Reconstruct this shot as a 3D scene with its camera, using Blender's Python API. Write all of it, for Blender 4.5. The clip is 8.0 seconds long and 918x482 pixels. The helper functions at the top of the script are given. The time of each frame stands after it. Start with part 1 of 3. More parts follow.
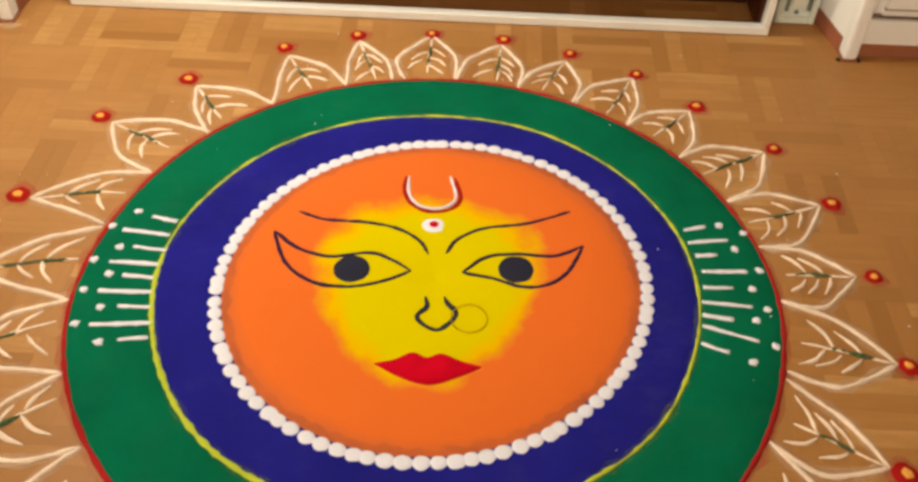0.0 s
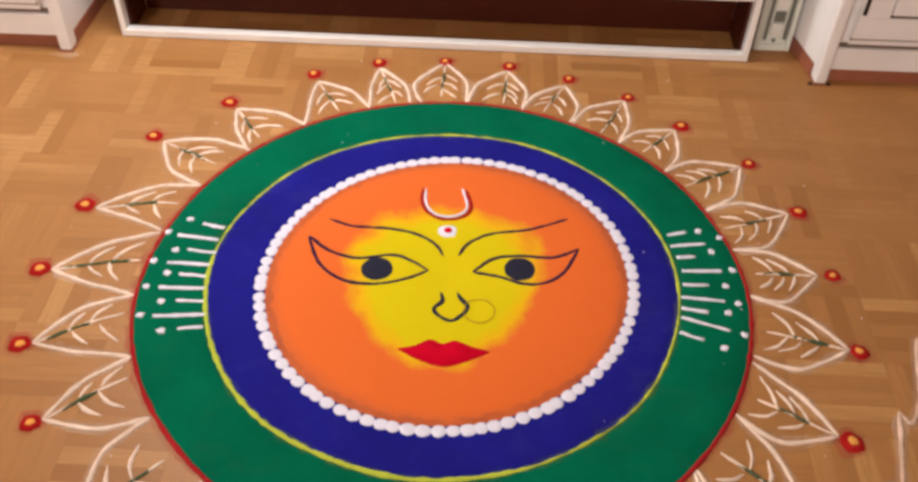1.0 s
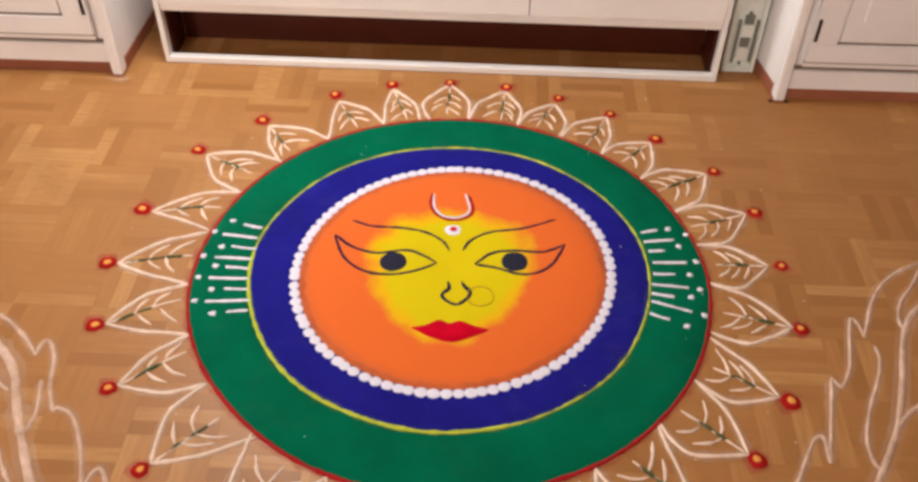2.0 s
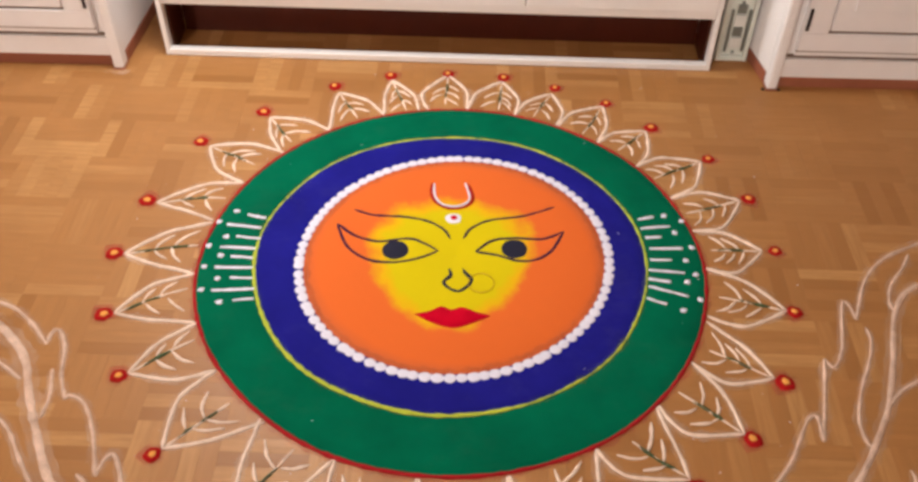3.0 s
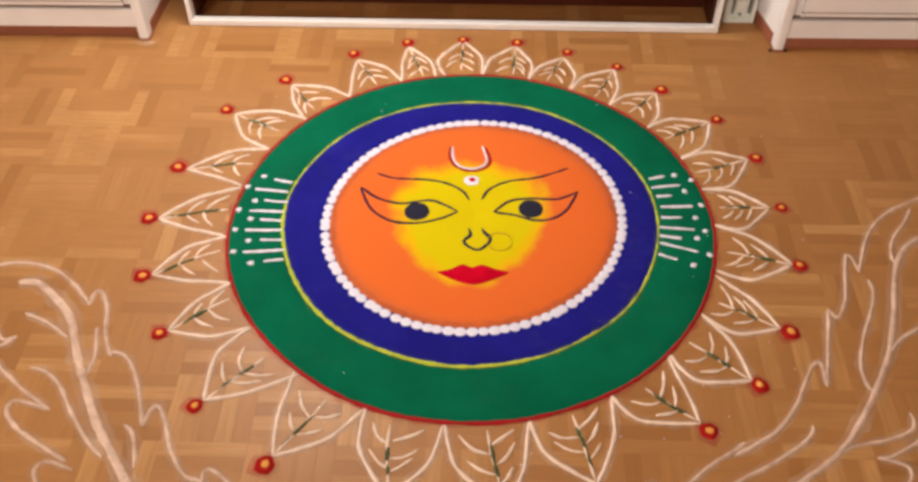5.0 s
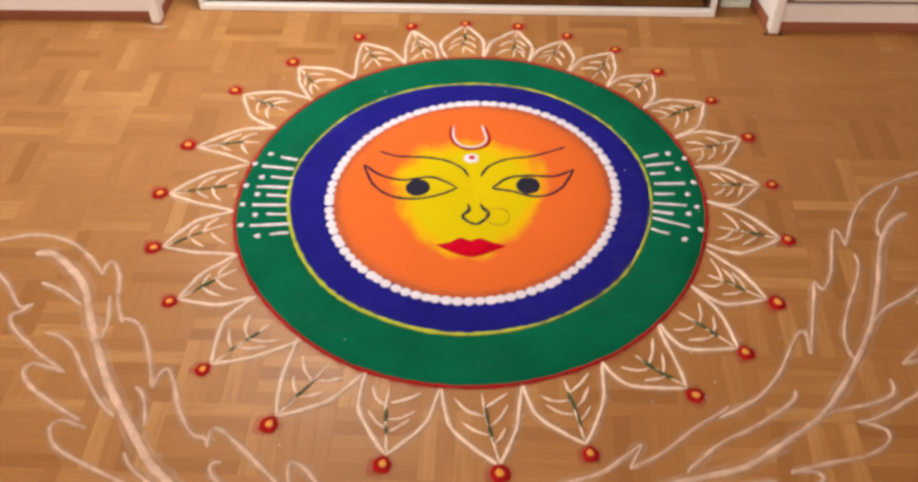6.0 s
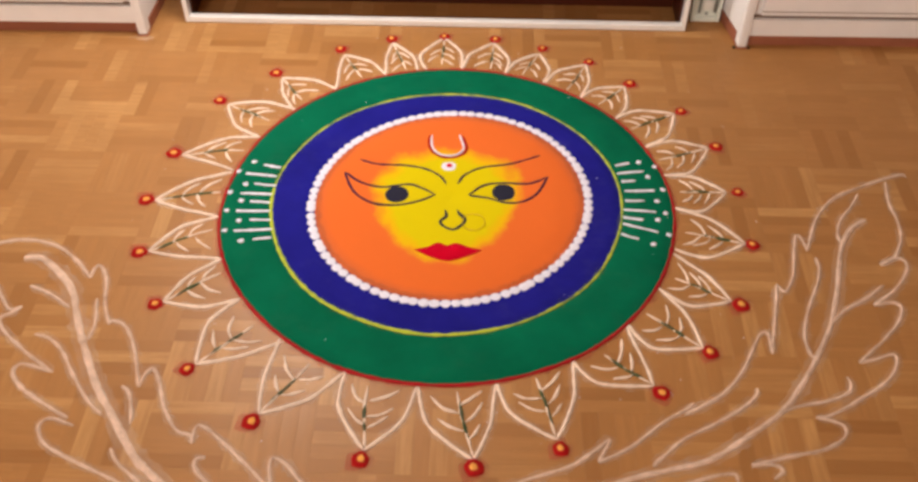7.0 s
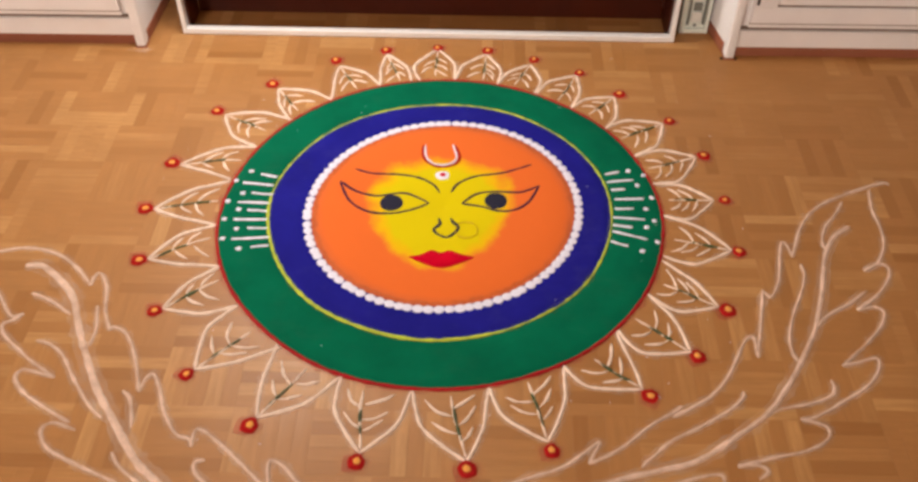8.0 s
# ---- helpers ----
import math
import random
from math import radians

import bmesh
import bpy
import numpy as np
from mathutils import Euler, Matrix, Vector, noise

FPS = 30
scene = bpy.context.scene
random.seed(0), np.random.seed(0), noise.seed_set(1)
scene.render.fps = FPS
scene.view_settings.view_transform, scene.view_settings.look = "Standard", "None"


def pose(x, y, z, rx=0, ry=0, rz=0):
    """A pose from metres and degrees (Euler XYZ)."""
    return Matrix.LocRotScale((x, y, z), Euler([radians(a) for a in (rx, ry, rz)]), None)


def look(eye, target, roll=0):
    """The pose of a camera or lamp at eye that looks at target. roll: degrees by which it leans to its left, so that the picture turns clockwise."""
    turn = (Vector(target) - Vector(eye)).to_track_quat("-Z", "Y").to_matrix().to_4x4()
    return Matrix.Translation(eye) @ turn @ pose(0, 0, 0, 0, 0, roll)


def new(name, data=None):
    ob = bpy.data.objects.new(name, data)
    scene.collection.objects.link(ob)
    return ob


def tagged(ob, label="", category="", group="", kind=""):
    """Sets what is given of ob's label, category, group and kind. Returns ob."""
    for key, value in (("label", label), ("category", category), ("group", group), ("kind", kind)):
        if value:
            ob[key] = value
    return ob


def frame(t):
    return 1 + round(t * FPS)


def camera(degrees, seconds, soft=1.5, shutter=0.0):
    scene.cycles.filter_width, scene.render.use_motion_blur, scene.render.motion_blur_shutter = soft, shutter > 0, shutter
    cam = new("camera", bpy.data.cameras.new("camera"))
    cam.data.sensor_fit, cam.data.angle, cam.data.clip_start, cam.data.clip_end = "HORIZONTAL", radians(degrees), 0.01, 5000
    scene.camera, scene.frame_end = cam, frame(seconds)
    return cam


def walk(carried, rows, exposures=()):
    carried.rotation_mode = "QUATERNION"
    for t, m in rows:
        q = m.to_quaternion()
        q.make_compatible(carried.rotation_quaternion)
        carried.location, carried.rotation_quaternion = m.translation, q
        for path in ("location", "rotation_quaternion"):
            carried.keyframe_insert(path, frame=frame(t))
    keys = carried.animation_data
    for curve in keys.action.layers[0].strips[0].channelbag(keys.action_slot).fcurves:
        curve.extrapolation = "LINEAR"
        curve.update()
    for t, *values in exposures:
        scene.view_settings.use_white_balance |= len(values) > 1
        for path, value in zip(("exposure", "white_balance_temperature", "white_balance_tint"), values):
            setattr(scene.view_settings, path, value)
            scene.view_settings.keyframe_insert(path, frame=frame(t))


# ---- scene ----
cam = camera(52.0, 8.0, soft=2.9)
PATH = [
    (0, (0.0430, -0.7272, 0.7885), (0.0270, 0.3388, -0.2667), 2.10),
    (0.5, (0.0358, -0.7730, 0.8416), (0.0197, 0.2910, -0.2156), 2.15),
    (1, (0.0427, -0.8526, 0.8941), (0.0113, 0.2275, -0.1462), 1.49),
    (1.5, (0.0458, -0.9632, 0.9761), (0.0079, 0.1283, -0.0520), 1.24),
    (1.7, (0.0489, -0.9975, 1.0053), (0.0079, 0.0970, -0.0196), 1.02),
    (2.8, (0.0398, -1.0455, 1.0462), (0.0122, 0.0360, 0.0071), 1.02),
    (3, (0.0350, -1.0496, 1.0479), (0.0102, 0.0319, 0.0088), 1.01),
    (3.5, (0.0243, -1.0655, 1.0577), (0.0061, 0.0157, 0.0181), 1.02),
    (4, (0.0143, -1.0791, 1.0682), (-0.0085, -0.0173, 0.0089), 0.53),
    (4.5, (0.0112, -1.0881, 1.0754), (-0.0181, -0.0355, 0.0072), 0.07),
    (4.7, (0.0133, -1.0904, 1.0829), (-0.0180, -0.0463, 0.0064), -0.04),
    (5.8, (0.0407, -1.1524, 1.1031), (-0.0164, -0.1168, 0.0195), -0.94),
    (6, (0.0451, -1.1620, 1.1065), (-0.0130, -0.1286, 0.0209), -0.95),
    (6.5, (0.0552, -1.1865, 1.1206), (0.0081, -0.1401, 0.0470), -0.43),
    (7, (0.0607, -1.2072, 1.1379), (0.0258, -0.1596, 0.0649), 0.03),
    (7.5, (0.0643, -1.2216, 1.1517), (0.0375, -0.1643, 0.0881), 0.27),
    (8, (0.0629, -1.2324, 1.1614), (0.0371, -0.1750, 0.0978), 0.27),
]

walk(cam, [(t, look(eye, target, roll)) for t, eye, target, roll in PATH],
     exposures=[(0.0, 0.0, 7700, -2), (0.45, 0.0, 7700, -2), (0.65, 0.0, 6450, 10), (3.5, 0.04, 6450, 10), (4.5, 0.06, 6700, 10), (6.5, 0.06, 6800, 10), (8.0, 0.06, 6700, 10)])

# ---- light: two warm lights added unseen, evening living room, and the pale walls' return ----
world = bpy.data.worlds.new("room_world")
world.use_nodes = True
world.node_tree.nodes["Background"].inputs["Color"].default_value = (0.5, 0.42, 0.36, 1)
world.node_tree.nodes["Background"].inputs["Strength"].default_value = 0.05
scene.world = world
ROOM_W, ROOM_E, ROOM_S, ROOM_N, ROOM_H = -2.3, 2.3, -5.0, 0.98, 2.5


def unseen_point_light(name, place, radius, watts, colour):
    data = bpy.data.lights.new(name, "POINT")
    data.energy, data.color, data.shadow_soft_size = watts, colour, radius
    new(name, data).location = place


# no lamp is known here; added to brighten the floor towards the bench
unseen_point_light("added_near_light", (-0.44, 0.45, 0.98), 0.12, 37, (1.0, 0.955, 0.90))
# likewise added, far to the south, to brighten the upright fronts
unseen_point_light("added_far_light", (-2.05, -3.90, 1.95), 0.16, 205, (1.0, 0.955, 0.90))


# ---- materials ----
def rgb(r, g, b):
    """Linear colour from the usual 0 to 255 values."""
    def lin(c):
        c /= 255
        return c / 12.92 if c <= 0.04045 else ((c + 0.055) / 1.055) ** 2.4
    return (lin(r), lin(g), lin(b), 1)


class Nodes:
    def __init__(self, name):
        self.mat = bpy.data.materials.new(name)
        self.mat.use_nodes = True
        self.tree = self.mat.node_tree
        self.bsdf = self.tree.nodes["Principled BSDF"]

    def add(self, kind, **values):
        n = self.tree.nodes.new(kind)
        for key, v in values.items():
            n.inputs[key].default_value = v
        return n

    def link(self, a, b):
        self.tree.links.new(a, b)

    def coords(self, scale=(1, 1, 1)):
        c = self.add("ShaderNodeTexCoord")
        m = self.add("ShaderNodeMapping", Scale=scale)
        self.link(c.outputs["Object"], m.inputs["Vector"])
        return m.outputs["Vector"]

    def noise(self, vec, scale, detail=4.0, rough=0.6):
        n = self.add("ShaderNodeTexNoise", Scale=scale, Detail=detail, Roughness=rough)
        self.link(vec, n.inputs["Vector"])
        return n.outputs["Fac"]

    def ramp(self, fac, stops):
        n = self.add("ShaderNodeValToRGB")
        els = n.color_ramp.elements
        while len(els) < len(stops):
            els.new(0.5)
        for e, (p, c) in zip(els, stops):
            e.position, e.color = p, c
        self.link(fac, n.inputs["Fac"])
        return n.outputs["Color"]

    def mix(self, fac, a, b, blend="MIX"):
        n = self.tree.nodes.new("ShaderNodeMix")
        n.data_type, n.blend_type = "RGBA", blend
        for socket, v in ((n.inputs[0], fac), (n.inputs[6], a), (n.inputs[7], b)):
            if isinstance(v, (float, int, tuple)):
                socket.default_value = v
            else:
                self.link(v, socket)
        return n.outputs[2]

    def math(self, op, a, b=0.0, c=0.0, clamp=False):
        n = self.tree.nodes.new("ShaderNodeMath")
        n.operation, n.use_clamp = op, clamp
        for socket, v in zip(n.inputs, (a, b, c)):
            if isinstance(v, (float, int)):
                socket.default_value = v
            else:
                self.link(v, socket)
        return n.outputs[0]

    def bump(self, height, strength, distance):
        n = self.add("ShaderNodeBump", Strength=strength, Distance=distance)
        self.link(height, n.inputs["Height"])
        self.link(n.outputs["Normal"], self.bsdf.inputs["Normal"])

    def finish(self, colour, rough=0.6, metal=0.0, spec=0.5):
        for key, v in (("Base Color", colour), ("Roughness", rough), ("Metallic", metal), ("Specular IOR Level", spec)):
            if isinstance(v, (float, int, tuple)):
                self.bsdf.inputs[key].default_value = v
            else:
                self.link(v, self.bsdf.inputs[key])
        return self.mat


def dim(c, k):
    return (c[0] * k, c[1] * k, c[2] * k, 1)


def powder(name, colour, blotch=0.22, grain=0.3, dusty=0.0):
    """Strewn coloured powder: matt, with fine grains, uneven strewing and pale smears of other dust."""
    n = Nodes(name)
    v = n.coords()
    big, fine = n.noise(v, 9, 5), n.noise(v, 700, 3, 0.7)
    c = n.ramp(big, [(0.3, dim(colour, 1 - blotch)), (0.7, colour)])
    c = n.mix(n.math("MULTIPLY", fine, grain), c, dim(colour, 0.55))
    if dusty:
        smear = n.math("MULTIPLY", n.noise(v, 5.5, 6, 0.7), n.noise(n.coords((1, 1.6, 1)), 26, 5, 0.7))
        c = n.mix(n.ramp(smear, [(0.25, (0, 0, 0, 1)), (0.52, (dusty,) * 3 + (1,))]), c, rgb(196, 186, 176))
    n.bump(fine, 0.35, 0.0008)
    return n.finish(c, 0.97, 0, 0.05)


def thin_powder(name, colour, low, high, scale=420):
    """Powder strewn so thinly that the ground shows between the grains."""
    n = Nodes(name)
    v = n.coords()
    fine, big = n.noise(v, scale, 4, 0.75), n.noise(v, 22, 4)
    cover = n.math("MULTIPLY_ADD", n.math("MULTIPLY", fine, big), (high - low) * 4.0, low - (high - low) * 0.5, clamp=True)
    n.link(cover, n.bsdf.inputs["Alpha"])
    n.bump(fine, 0.3, 0.0008)
    return n.finish(n.ramp(big, [(0.3, dim(colour, 0.86)), (0.7, colour)]), 0.95, 0, 0.1)


def paint_white(name, colour, rough):
    n = Nodes(name)
    v = n.coords()
    stain, brush = n.noise(v, 6, 5), n.noise(n.coords((1, 1, 14)), 60, 3)
    c = n.ramp(stain, [(0.25, dim(colour, 0.9)), (0.65, colour)])
    n.bump(brush, 0.08, 0.001)
    return n.finish(c, rough, 0, 0.4)


def wood(name, dark, mid, light, rough, per_object, gloss=0.3):
    """Oiled oak; every piece takes a tone of its own."""
    n = Nodes(name)
    v = n.coords((6, 90, 6))
    if per_object:
        rnd = n.add("ShaderNodeObjectInfo").outputs["Random"]
    else:
        rnd = n.add("ShaderNodeNewGeometry").outputs["Random Per Island"]
    shifted = n.tree.nodes.new("ShaderNodeVectorMath")
    shifted.operation = "ADD"
    comb = n.add("ShaderNodeCombineXYZ")
    n.link(n.math("MULTIPLY", rnd, 37.0), comb.inputs[0])
    n.link(n.math("MULTIPLY", rnd, 91.0), comb.inputs[1])
    n.link(v, shifted.inputs[0])
    n.link(comb.outputs[0], shifted.inputs[1])
    grain = n.noise(shifted.outputs[0], 1.6, 6, 0.65)
    tone = n.ramp(rnd, [(0.0, dark), (0.25, mid), (0.72, mid), (1.0, light)])
    c = n.mix(n.ramp(grain, [(0.35, (0, 0, 0, 1)), (0.75, (1, 1, 1, 1))]), dim(mid, 0.78), tone)
    c = n.mix(0.28, c, tone)
    wear = n.noise(n.coords((1, 1, 1)), 6.5, 5, 0.6)
    c = n.mix(n.ramp(wear, [(0.38, (0, 0, 0, 1)), (0.62, (0.4, 0.4, 0.4, 1))]), c, dim(mid, 0.72))
    r = n.ramp(wear, [(0.3, (rough - 0.08,) * 3 + (1,)), (0.7, (rough + 0.1,) * 3 + (1,))])
    n.bump(grain, 0.06, 0.0006)
    return n.finish(c, r, 0, gloss)


OAK = [rgb(148, 96, 49), rgb(176, 123, 72), rgb(206, 157, 101)]
M_FINGER = wood("oak_finger", *OAK, 0.42, True, 0.28)
M_FINGERS = wood("oak_fingers", *OAK, 0.42, False, 0.28)
M_GREEN = powder("green_powder", rgb(0, 108, 78), 0.30, 0.3, 0.015)
M_BLUE = powder("blue_powder", rgb(34, 33, 144), 0.3, 0.35, 0.025)
M_RED = powder("red_powder", rgb(176, 32, 32), 0.3, 0.4)
M_RIM = powder("faded_red_powder", rgb(176, 38, 44), 0.3, 0.4)
M_LIP = powder("crimson_powder", rgb(214, 6, 44))
M_YELLOW = powder("yellow_powder", rgb(202, 214, 78))
M_WHITE = powder("white_powder", rgb(232, 230, 247), 0.08, 0.1)
M_CHALK = thin_powder("pale_powder", rgb(252, 228, 210), 0.76, 1.0)
M_PLUME = thin_powder("plume_powder", rgb(242, 210, 190), 0.46, 0.96)
M_WHITE_DUST = thin_powder("white_dust", rgb(250, 232, 218), 0.0, 0.22)
M_RED_DUST = thin_powder("red_dust", rgb(208, 70, 70), 0.0, 0.38)
M_DARK_DUST = thin_powder("grey_dust", rgb(72, 60, 78), 0.0, 0.24)
M_LIME_DUST = thin_powder("olive_dust", rgb(136, 146, 60), 0.0, 0.22)
M_DARK = powder("charcoal_powder", rgb(48, 48, 66))
M_PURPLE = powder("violet_powder", rgb(52, 34, 70))
M_VEIN = thin_powder("leaf_green_powder", rgb(66, 92, 62), 0.62, 1.0)
M_CORE = powder("amber_powder", rgb(244, 172, 88))
M_CABINET = paint_white("cabinet_paint", rgb(245, 243, 245), 0.45)
M_LACQUER = paint_white("white_lacquer", rgb(248, 246, 246), 0.3)
M_WALL = paint_white("wall_paint", rgb(172, 160, 150), 0.9)
M_CEILING = paint_white("ceiling_paint", rgb(240, 236, 230), 0.9)
M_PLINTH = wood("red_brown_wood", rgb(138, 80, 58), rgb(162, 98, 74), rgb(176, 112, 86), 0.5, True)
# dark brown carries the shade inside the bench opening
M_BOARD = wood("recess_shade_board", rgb(54, 18, 10), rgb(72, 26, 14), rgb(88, 36, 20), 0.4, True)


def plain(name, colour, rough, metal=0.0):
    n = Nodes(name)
    c = n.ramp(n.noise(n.coords(), 30, 4), [(0.3, dim(colour, 0.85)), (0.7, colour)])
    return n.finish(c, rough, metal)


M_IRON = plain("dark_iron", rgb(48, 36, 32), 0.5, 0.6)
# brown that paints the shade in the cabinet's gaps and grooves
M_GAP = plain("gap_shade_brown", rgb(120, 98, 84), 0.8)
M_GOLD = plain("gold_wire", rgb(214, 176, 70), 0.3, 1.0)
M_MINT = plain("pale_mint_metal", rgb(224, 230, 222), 0.45, 0.0)
M_GREY = plain("grey_metal", rgb(128, 132, 126), 0.4, 0.4)
M_PLATE = plain("white_plastic", rgb(226, 226, 220), 0.4)


def face_powder():
    """Orange powder that runs into yellow in the middle, smudged dark towards its edge."""
    n = Nodes("orange_and_yellow_powder")
    v = n.coords()
    sep = n.add("ShaderNodeSeparateXYZ")
    n.link(v, sep.inputs[0])
    x, y = sep.outputs[0], sep.outputs[1]
    # a broad middle with soft corners
    breadth = n.math("MULTIPLY_ADD", y, 0.215, 0.1125)
    ex = n.math("POWER", n.math("ABSOLUTE", n.math("DIVIDE", n.math("ADD", x, 0.002), breadth)), 2.15)
    ey = n.math("POWER", n.math("ABSOLUTE", n.math("DIVIDE", n.math("ADD", y, 0.006), 0.1270)), 2.15)
    d = n.math("POWER", n.math("ADD", ex, ey), 0.465)
    d = n.math("ADD", d, n.math("MULTIPLY_ADD", n.noise(v, 22, 4, 0.5), 0.46, -0.23))
    d = n.math("ADD", d, n.math("MULTIPLY_ADD", n.noise(v, 260, 2, 0.5), 0.07, -0.035))
    fine = n.noise(v, 700, 3, 0.7)
    orange, yellow = rgb(226, 108, 46), rgb(212, 198, 0)
    c = n.ramp(n.math("MULTIPLY", d, 0.5), [(0.43, yellow), (0.505, rgb(228, 182, 10)), (0.60, orange)])
    r = n.math("SQRT", n.math("ADD", n.math("POWER", n.math("SUBTRACT", x, 0.0047), 2.0), n.math("POWER", n.math("SUBTRACT", y, 0.0058), 2.0)))
    smudge = n.ramp(n.math("ADD", r, n.math("MULTIPLY_ADD", n.noise(v, 40, 6, 0.7), 0.012, -0.006)),
                    [(0.216, (0, 0, 0, 1)), (0.238, (1, 1, 1, 1))])
    c = n.mix(n.math("MULTIPLY", smudge, 0.3), c, rgb(130, 92, 84))
    c = n.mix(n.math("MULTIPLY", fine, 0.18), c, dim(orange, 0.7))
    n.bump(fine, 0.35, 0.0008)
    return n.finish(c, 0.95, 0, 0.15)


M_FACE = face_powder()


# ---- mesh helpers ----
def mesh_of(name, bm, material):
    me = bpy.data.meshes.new(name)
    bm.normal_update()
    bm.to_mesh(me)
    bm.free()
    me.materials.append(material)
    return me


def smooth(me):
    for p in me.polygons:
        p.use_smooth = True
    return me


def part(name, bm, material, parent, label="", soft_shade=False):
    me = mesh_of(name, bm, material)
    if soft_shade:
        smooth(me)
    ob = new(name, me)
    ob.parent = parent
    return tagged(ob, label)


def thing(name, bm, material, label, category, kind="", group=""):
    return tagged(new(name, mesh_of(name, bm, material)), label, category, group, kind)


def box(x0, x1, y0, y1, z0, z1, bevel=0.0, bm=None):
    bm = bm or bmesh.new()
    made = bmesh.ops.create_cube(bm, size=1.0)["verts"]
    for v in made:
        v.co = ((x0 + x1) / 2 + v.co.x * (x1 - x0), (y0 + y1) / 2 + v.co.y * (y1 - y0), (z0 + z1) / 2 + v.co.z * (z1 - z0))
    if bevel:
        edges = list({e for v in made for e in v.link_edges})
        bmesh.ops.bevel(bm, geom=edges, offset=bevel, segments=2, profile=0.6, affect="EDGES")
    return bm


def curve_points(points, step=0.004):
    """A Catmull-Rom line through the points, walked in even steps."""
    p = [Vector(a).to_2d() for a in points]
    p = [p[0] * 2 - p[1]] + p + [p[-1] * 2 - p[-2]]
    out = []
    for a, b, c, d in zip(p, p[1:], p[2:], p[3:]):
        n = max(1, int((c - b).length / step))
        for i in range(n):
            t = i / n
            out.append(0.5 * (2 * b + (c - a) * t + (2 * a - 5 * b + 4 * c - d) * t * t + (3 * b - a - 3 * c + d) * t ** 3))
    return out + [p[-2]]


def ridge(points, width, height, z=0.0, rough=0.35, closed=False, taper=True, bm=None, wobble=0.0006):
    """A trickled line of powder: a low ridge whose width and height waver."""
    bm = bm or bmesh.new()
    line = points if closed else curve_points(points)
    count = len(line)
    seed = Vector((random.random() * 50, random.random() * 50, 0))
    profile = [(-0.5, 0.0), (-0.34, 0.62), (0.0, 1.0), (0.34, 0.62), (0.5, 0.0)]
    rows = []
    for i, p in enumerate(line):
        a, b = line[i - 1 if closed else max(i - 1, 0)], line[(i + 1) % count if closed else min(i + 1, count - 1)]
        along = (b - a).normalized()
        side = Vector((-along.y, along.x))
        q = Vector((p.x, p.y, 0))
        k = 1 + rough * (noise.noise(q * 60 + seed) + 0.6 * noise.noise(q * 210 + seed))
        if taper and not closed:
            k *= min(1.0, 0.45 + 0.25 * min(i, count - 1 - i))
        drift = side * wobble * noise.noise(q * 90 - seed)
        rows.append([bm.verts.new((p.x + drift.x + side.x * width * k * s, p.y + drift.y + side.y * width * k * s, z + height * h * min(k, 1.25)))
                     for s, h in profile])
    for r0, r1 in zip(rows, rows[1:] + rows[:1] if closed else rows[1:]):
        for j in range(4):
            bm.faces.new((r0[j], r1[j], r1[j + 1], r0[j + 1]))
    if not closed:
        bm.faces.new(rows[0])
        bm.faces.new(rows[-1][::-1])
    bmesh.ops.recalc_face_normals(bm, faces=bm.faces)
    return bm


def ring_line(cx, cy, rx, ry, n=280, wave=0.0):
    out = []
    for i in range(n):
        a = 2 * math.pi * i / n
        k = 1 + wave * noise.noise(Vector((math.cos(a) * 2.2, math.sin(a) * 2.2, rx * 30)))
        out.append(Vector((cx + rx * k * math.cos(a), cy + ry * k * math.sin(a))))
    return out


def bed(outer, inner, z, lump=0.0003):
    """A layer of powder between two closed lines, with a sloping rim."""
    bm = bmesh.new()
    n = len(outer)
    steps = (0.0, 0.02, 0.3, 0.65, 0.97, 1.0)
    rows = []
    for s in steps:
        row = []
        for o, i in zip(outer, inner):
            p = o.lerp(i, s)
            zz = 0.0 if s in (0.0, 1.0) else z + lump * noise.noise(Vector((p.x * 60, p.y * 60, 1)))
            row.append(bm.verts.new((p.x, p.y, zz)))
        rows.append(row)
    for r0, r1 in zip(rows, rows[1:]):
        for j in range(n):
            bm.faces.new((r0[j], r0[(j + 1) % n], r1[(j + 1) % n], r1[j]))
    return bm


def heap(rx, ry, h, n=12, bumpy=0.12, at=(0, 0), z=0.0, bm=None):
    """A small flattened pile of powder."""
    bm = bm or bmesh.new()
    rows = []
    for s, hh in ((1.0, 0.0), (0.82, 0.7), (0.45, 0.95)):
        row = []
        for i in range(n):
            a = 2 * math.pi * i / n
            k = s * (1 + bumpy * noise.noise(Vector((math.cos(a) * 1.7 + at[0] * 400, math.sin(a) * 1.7 + at[1] * 400, 3))))
            row.append(bm.verts.new((at[0] + rx * k * math.cos(a), at[1] + ry * k * math.sin(a), z + h * hh)))
        rows.append(row)
    for r0, r1 in zip(rows, rows[1:]):
        for j in range(n):
            bm.faces.new((r0[j], r0[(j + 1) % n], r1[(j + 1) % n], r1[j]))
    bm.faces.new(rows[-1])
    return bm


